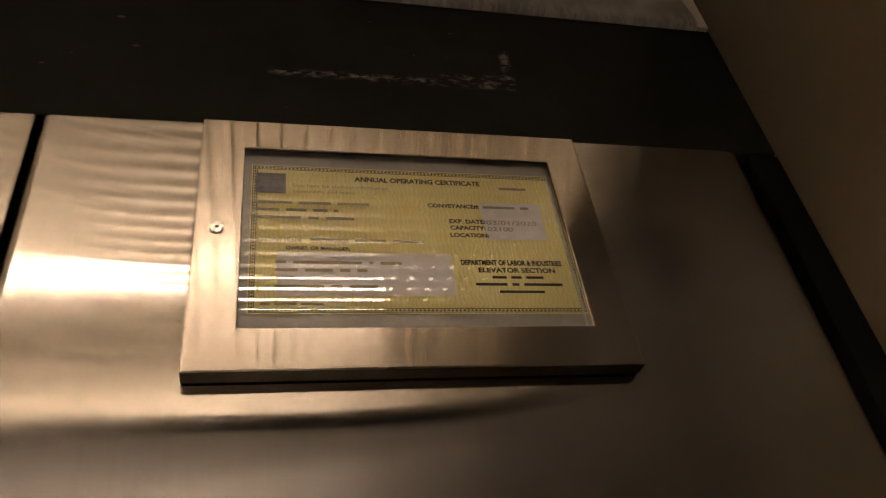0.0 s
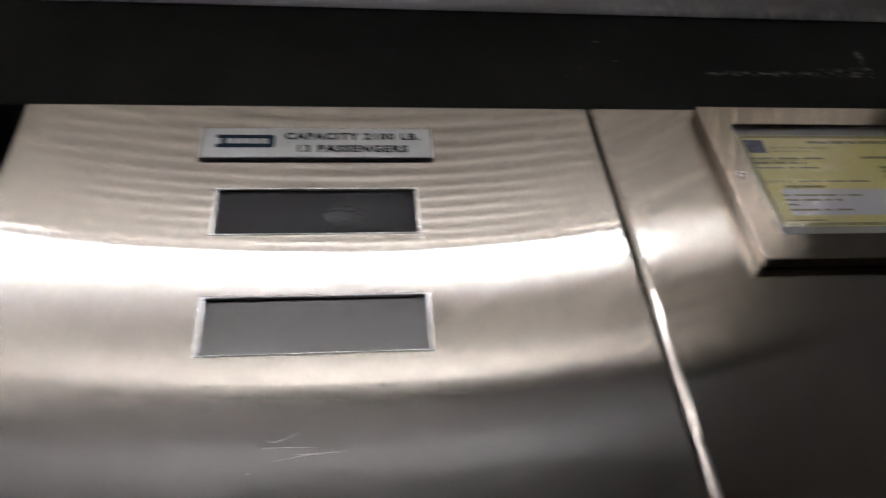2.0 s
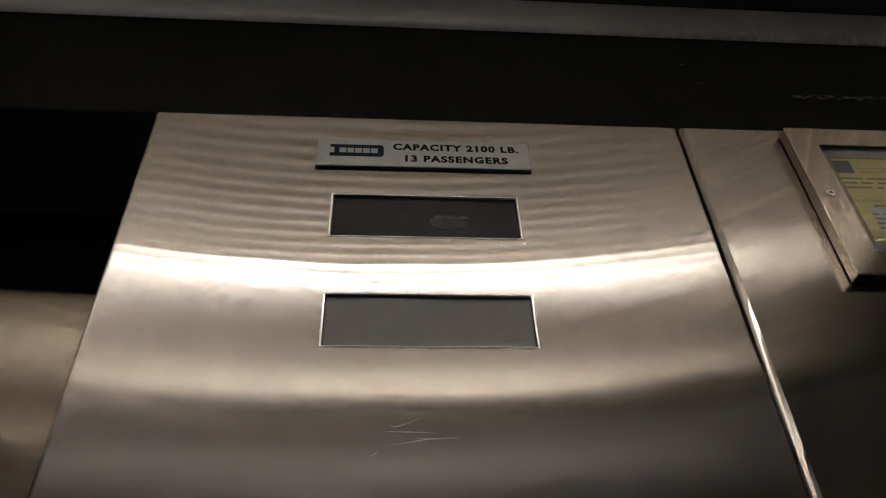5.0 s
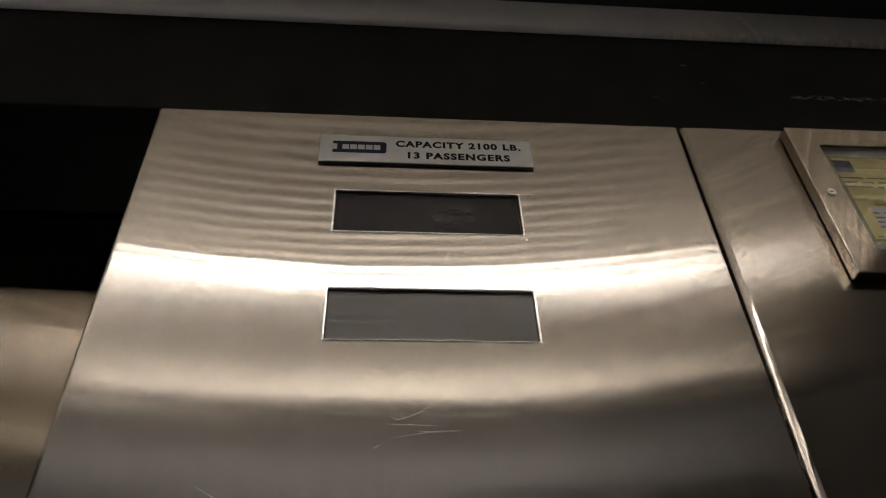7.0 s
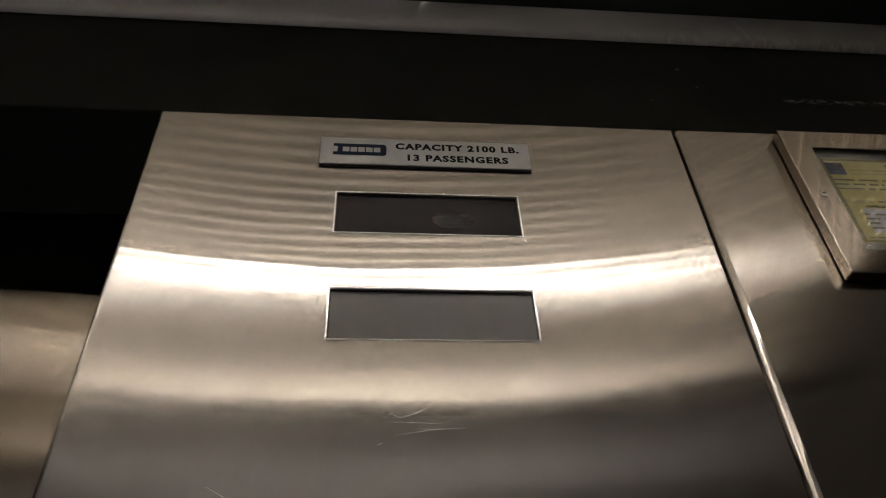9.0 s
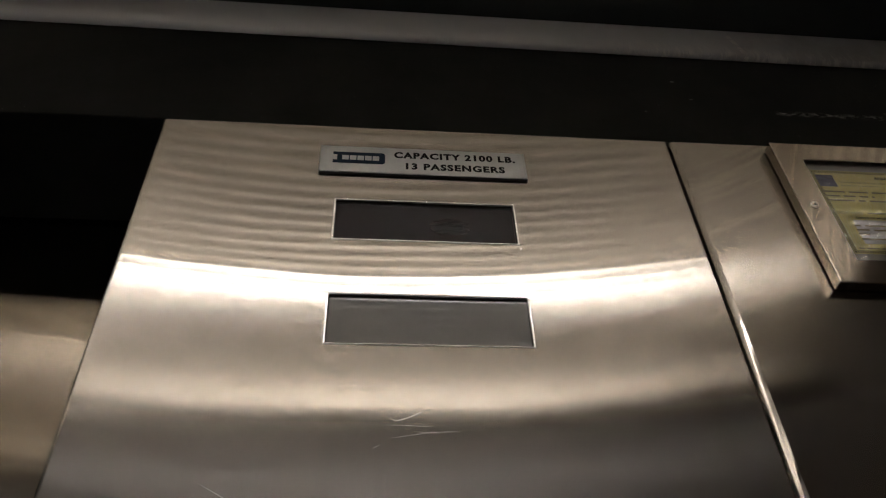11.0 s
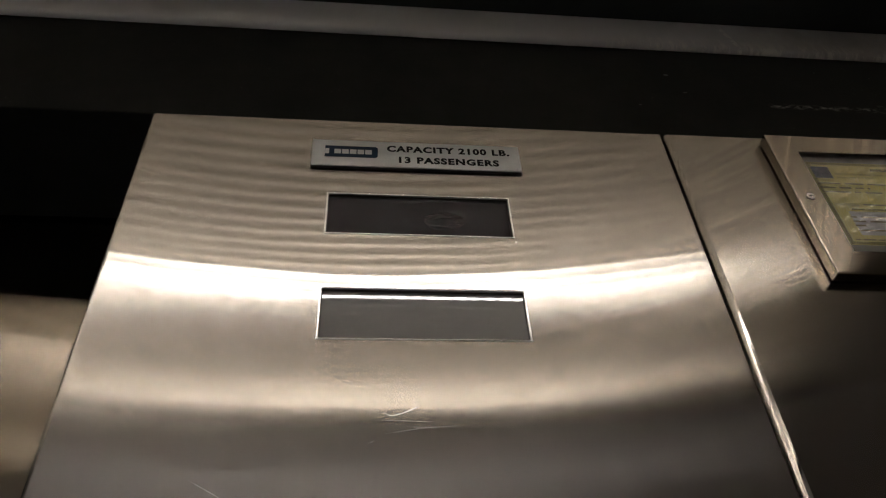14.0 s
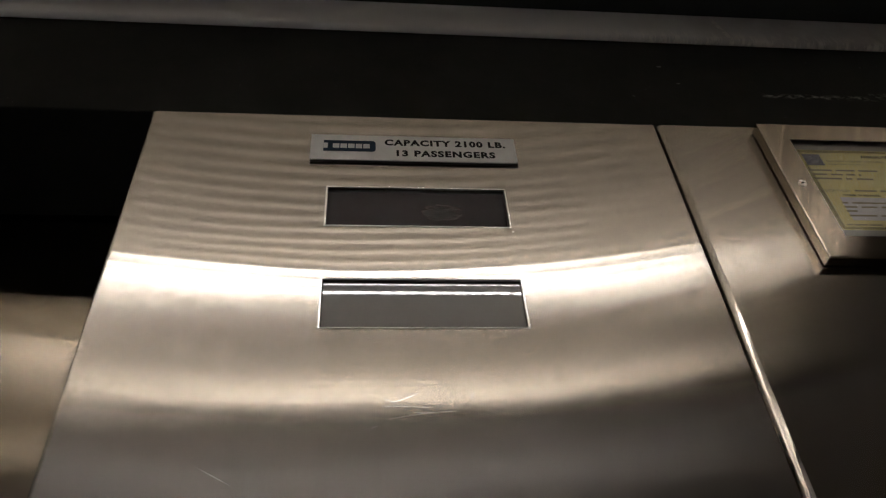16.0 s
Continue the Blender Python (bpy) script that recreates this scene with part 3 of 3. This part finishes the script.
def scratches():
    """Bright hairline scratches below the lamp window."""
    rng = random.Random(5)
    lines = [[(0.1575, 1.8995), (0.1617, 1.8973), (0.1685, 1.8995), (0.1751, 1.9028)], [(0.2017, 1.8983), (0.2035, 1.9028)],
             [(0.1553, 1.8951), (0.1679, 1.8948), (0.1819, 1.8942)], [(0.1584, 1.8877), (0.1762, 1.8907), (0.1948, 1.8923)],
             [(0.1623, 1.8883), (0.1790, 1.8913), (0.1947, 1.8916)], [(0.1500, 1.8823), (0.1541, 1.8843)],
             [(0.0700, 1.8642), (0.0782, 1.8596), (0.0869, 1.8547)], [(0.1706, 1.8915), (0.1846, 1.8907)]]
    for knots in lines:
        n, pts = 10, []
        for i in range(n + 1):
            f = i / n
            u = f * (len(knots) - 1)
            k = min(int(u), len(knots) - 2)
            (xa, za), (xb, zb) = knots[k], knots[k + 1]
            w = 0.00016 * math.sin(math.pi * min(0.97, max(0.03, f))) * rng.uniform(0.5, 1.3)
            pts.append((xa + (xb - xa) * (u - k), za + (zb - za) * (u - k), w))
        bm = bmesh.new()
        up = [bm.verts.new((px, -0.00012, pz + w)) for px, pz, w in pts]
        lo = [bm.verts.new((px, -0.00012, pz - w)) for px, pz, w in pts]
        for i in range(n):
            bm.faces.new((lo[i], lo[i + 1], up[i + 1], up[i]))
        part("scratch", bm, scratch_steel, panel, "hairline scratch")


scratches()


def specks():
    """Tiny dark crumbs of old paint stuck to the face, and a pale crumb by the display's corner."""
    rng = random.Random(9)
    for px, pz, r in ((0.127, 2.007, 0.00035), (0.153, 1.9815, 0.0004), (0.143, 1.983, 0.0003), (0.219, 1.984, 0.0006), (0.2203, 1.9852, 0.0004),
                      (0.204, 1.999, 0.0004), (0.264, 1.984, 0.00035), (0.0885, 1.972, 0.0003), (0.2385, 2.0178, 0.0008)):
        bm = bmesh.new()
        ring = [bm.verts.new((px + r * rng.uniform(0.6, 1.3) * math.cos(a), -0.00005, pz + r * rng.uniform(0.5, 1.0) * math.sin(a))) for a in [i * math.pi / 3.5 for i in range(7)]]
        tip = bm.verts.new((px, -r * 0.5, pz))
        for i in range(7):
            bm.faces.new((ring[i], ring[(i + 1) % 7], tip))
        bmesh.ops.recalc_face_normals(bm, faces=bm.faces)
        part("speck", bm, crumb_and_glare_white if r > 0.0007 else ink, panel)


specks()

# ---------------------------------------------------------------- fixed return panel beside it
ret = thing("return_panel", (0.54, 0.0, 0.10), "plain brushed stainless return panel beside the control panel", "wall panel")
part("body", sheet_panel(0.3605, 0.7290, 0.10, 2.1315, 0.0050, 0.0255, (), 0.017), steel_return, ret, curved=True)


# ---------------------------------------------------------------- capacity sign
sign = thing("capacity_sign", (0.18, -0.0005, 2.0766), "silver capacity sign with black lettering and blue emblem", "sign")
part("plate", box_bm(0.1095, 0.2495, -0.0026, -0.0016, 2.0801, 2.1056, 0.0003), sign_silver, sign)
part("backing", box_bm(0.1092, 0.2498, -0.0017, -0.0001, 2.0794, 2.1059, 0.0003), sign_edge, sign, "dark edge of the sign plate")
SY = -0.0028


def emblem():
    """A blue bar, rounded at one end, with a pale notch and pale strokes."""
    bm = bmesh.new()
    x0, x1, z0, z1, r = 0.1180, 0.1530, 2.0881, 2.0994, 0.0022
    pts = [(x0, z0), (x1 - r, z0)] + [(x1 - r + r * math.sin(a), z0 + r - r * math.cos(a)) for a in (0.5, 1.0, 1.57)]
    pts += [(x1 - r + r * math.sin(a), z1 - r - r * math.cos(a)) for a in (1.57, 2.1, 2.7)] + [(x1 - r, z1), (x0, z1)]
    bm.faces.new([bm.verts.new((px, SY, pz)) for px, pz in pts])
    e = part("emblem", bm, emblem_blue, sign, "blue emblem bar")
    part("notch", quad_bm([(0.1181, SY - 0.0001, 2.0912), (0.1208, SY - 0.0001, 2.0912), (0.1208, SY - 0.0001, 2.0964), (0.1181, SY - 0.0001, 2.0964)]), sign_silver, e)
    u = 0.0051
    for k in range(5):
        xa = 0.1242 + k * u
        part("stroke", quad_bm([(xa, SY - 0.0001, 2.0915), (xa + u * 0.86, SY - 0.0001, 2.0915), (xa + u * 0.86, SY - 0.0001, 2.0960), (xa, SY - 0.0001, 2.0960)]), stroke_grey, e)


emblem()
part("lettering", text_bm("CAPACITY 2100 LB.", 0.1590, 0.2425, 2.0951, 2.1016, SY, 0.050, 1.17), ink, sign, "black lettering, upper line")
part("lettering", text_bm("13 PASSENGERS", 0.1670, 0.2345, 2.0841, 2.0906, SY, 0.050, 1.17), ink, sign, "black lettering, lower line")

# ---------------------------------------------------------------- certificate frame
FX0, FX1, FZ0, FZ1 = 0.4325, 0.6155, 1.9910, 2.1235
OX0, OX1, OZ0, OZ1 = 0.4515, 0.5980, 2.0095, 2.1060
holder = thing("certificate_holder", (0.524, -0.001, 1.991), "brushed steel certificate holder screwed to the return panel", "certificate holder")


def face_plate():
    """A folded steel face with rounded edges and a rectangular opening."""
    bm = bmesh.new()
    r = 0.0009
    loops = []
    for off, y in ((0.0, -0.0012), (0.0, -0.0090 + r), (r * 0.3, -0.0090 + r * 0.3), (r, -0.0090)):
        loops.append([(FX0 + off, FX1 - off, FZ0 + off, FZ1 - off, y)])
    for off, y in ((0.0, -0.0090), (-0.0003, -0.0087), (-0.0003, -0.0072)):
        loops.append([(OX0 - off, OX1 + off, OZ0 - off, OZ1 + off, y)])
    rings = []
    for (l,) in loops:
        a, b, c, d, y = l
        rings.append([bm.verts.new(p) for p in ((a, y, c), (b, y, c), (b, y, d), (a, y, d))])
    for ra, rb in zip(rings, rings[1:]):
        for k in range(4):
            bm.faces.new((ra[k], ra[(k + 1) % 4], rb[(k + 1) % 4], rb[k]))
    bmesh.ops.recalc_face_normals(bm, faces=bm.faces)
    for f in bm.faces:
        if f.normal.y > 0.9:
            f.normal_flip()
    return bm


part("face", face_plate(), steel_frame, holder)
part("back_box", box_bm(FX0 + 0.003, FX1 - 0.003, -0.0034, -0.0004, FZ0 + 0.003, FZ1 - 0.003), ink, holder, "dark back box")
part("backing_board", box_bm(OX0 - 0.004, OX1 + 0.004, -0.0052, -0.0036, OZ0 - 0.004, OZ1 + 0.004), backing_grey, holder, "grey backing board")
cover = part("cover_sheet", quad_bm([(OX0 - 0.0002, -0.0083, OZ0 - 0.0002), (OX1 + 0.0002, -0.0083, OZ0 - 0.0002), (OX1 + 0.0002, -0.0063, OZ1 + 0.0002), (OX0 - 0.0002, -0.0063, OZ1 + 0.0002)]), clear_plastic, holder, "clear acrylic cover sheet")
cover.visible_shadow = False
# glare on the cover's right and lower edges, laid in as pale strips
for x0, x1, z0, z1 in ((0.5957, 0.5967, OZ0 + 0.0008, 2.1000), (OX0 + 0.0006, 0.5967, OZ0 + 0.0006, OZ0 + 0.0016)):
    part("edge_glare", box_bm(x0, x1, -0.0061, -0.0057, z0, z1), crumb_and_glare_white, holder, "pale strip imitating glare along the acrylic sheet's edge")
screw = part("screw", disc_bm((0.4420, -0.0094, 2.0582), 0.0029, 0.0010, 28, "y", 0.0003), steel_bright, holder, "round steel screw head")
part("socket", disc_bm((0.4420, -0.00992, 2.0582), 0.0009, 0.0004, 6, "y"), ink, screw)

# ---------------------------------------------------------------- the certificate in it
PY = -0.0056
cert = thing("certificate", (0.527, PY, 2.02), "yellow printed operating certificate under clear plastic", "certificate")


def rect(x0, x1, z0, z1, y):
    return quad_bm([(x0, y, z0), (x1, y, z0), (x1, y, z1), (x0, y, z1)])


part("paper", rect(0.4550, 0.5985, 2.0180, 2.0985, PY), paper_yellow, cert)
for x0, x1, z0, z1 in ((0.4665, 0.5410, 2.0270, 2.0490), (0.5590, 0.5885, 2.0580, 2.0800)):
    part("pale_field", rect(x0, x1, z0, z1, PY - 0.00006), paper_field, cert, "pale lilac field for typed entries")


def border():
    """A double rule with a chain of small links between."""
    bm = bmesh.new()
    x0, x1, z0, z1, y = 0.4556, 0.5979, 2.0187, 2.0979, PY - 0.00008
    for d, t in ((0.0, 0.00035), (0.00175, 0.00035)):
        a, b, c, e = x0 + d, x1 - d, z0 + d, z1 - d
        for q in ((a, b, c, c + t), (a, b, e - t, e), (a, a + t, c, e), (b - t, b, c, e)):
            quad_bm([(q[0], y, q[2]), (q[1], y, q[2]), (q[1], y, q[3]), (q[0], y, q[3])], bm)
    u, k = 0.0017, 0.0011
    for i in range(int((x1 - x0) / u)):
        for zz in (z0 + 0.00105, z1 - 0.00105):
            cx = x0 + (i + 0.5) * u
            quad_bm([(cx - 0.0007, y, zz), (cx, y, zz - k / 2), (cx + 0.0007, y, zz), (cx, y, zz + k / 2)], bm)
    for i in range(int((z1 - z0) / u)):
        for xx in (x0 + 0.00105, x1 - 0.00105):
            cz = z0 + (i + 0.5) * u
            quad_bm([(xx - k / 2, y, cz), (xx, y, cz - 0.0007), (xx + k / 2, y, cz), (xx, y, cz + 0.0007)], bm)
    return bm


part("border", border(), print_dark, cert, "dark chain-pattern border")
TY = PY - 0.00012
part("printed_square", rect(0.4570, 0.4700, 2.0815, 2.0935, TY), square_grey, cert, "small grey printed square")
TEXTS = (("ANNUAL OPERATING CERTIFICATE", 0.5010, 0.5610, 2.0902, 2.0932, 0.034), ("CONVEYANCE#:", 0.5340, 0.5585, 2.0757, 2.0784, 0.034),
         ("EXP. DATE:", 0.5430, 0.5600, 2.0668, 2.0693, 0.034), ("CAPACITY:", 0.5430, 0.5595, 2.0630, 2.0655, 0.034),
         ("LOCATION:", 0.5425, 0.5605, 2.0588, 2.0612, 0.034), ("OWNER OR MANAGER:", 0.4700, 0.4970, 2.0500, 2.0520, 0.03),
         ("DEPARTMENT OF LABOR & INDUSTRIES", 0.5450, 0.5920, 2.0432, 2.0462, 0.045), ("ELEVATOR SECTION", 0.5525, 0.5880, 2.0393, 2.0420, 0.035))
for body, x0, x1, z0, z1, heavy in TEXTS:
    part("printed_line", text_bm(body, x0, x1, z0, z1, TY, heavy), print_dark, cert, "black printed line")
for body, x0, x1, z0, z1 in (("03/01/2020", 0.5605, 0.5850, 2.0665, 2.0690), ("02100", 0.5605, 0.5727, 2.0627, 2.0652), ("LOCATION:", 0.4560, 0.4775, 2.0542, 2.0567),
                             ("Scan here for elevator information,", 0.4730, 0.5165, 2.0852, 2.0877), ("inspections, and more.", 0.4730, 0.5010, 2.0818, 2.0841)):
    part("typed_line", text_bm(body, x0, x1, z0, z1, TY), print_grey, cert, "grey typed line")
BARS = (((7, 6, 6), 0.4560, 0.5070, 2.0750, 2.0777), ((5, 4, 3, 1), 0.4560, 0.4930, 2.0707, 2.0734), ((8, 2, 5), 0.4560, 0.5000, 2.0664, 2.0691),
        ((7, 6, 6), 0.4800, 0.5300, 2.0544, 2.0569), ((2, 12, 1, 4), 0.4655, 0.5190, 2.0422, 2.0449), ((4, 5, 2, 2), 0.4655, 0.5040, 2.0382, 2.0409),
        ((3,), 0.4655, 0.4735, 2.0343, 2.0370), ((8, 2, 5), 0.4655, 0.5080, 2.0300, 2.0327), ((7, 2), 0.5600, 0.5830, 2.0757, 2.0783), ((6,), 0.5700, 0.5840, 2.0878, 2.0904),
        ((3, 7, 7), 0.4600, 0.4850, 2.0218, 2.0238))
for words, x0, x1, z0, z1 in BARS:
    part("typed_bars", word_bars(words, x0, x1, z0, z1, TY), print_grey, cert, "typed entry, not legible")
for words, x0, x1, z0, z1 in (((4, 3, 5), 0.5580, 0.5820, 2.0356, 2.0380), ((8, 2, 10), 0.5500, 0.5900, 2.0318, 2.0343), ((12,), 0.5600, 0.5810, 2.0280, 2.0304)):
    part("printed_bars", word_bars(words, x0, x1, z0, z1, TY), print_dark, cert, "printed contact line, not legible")
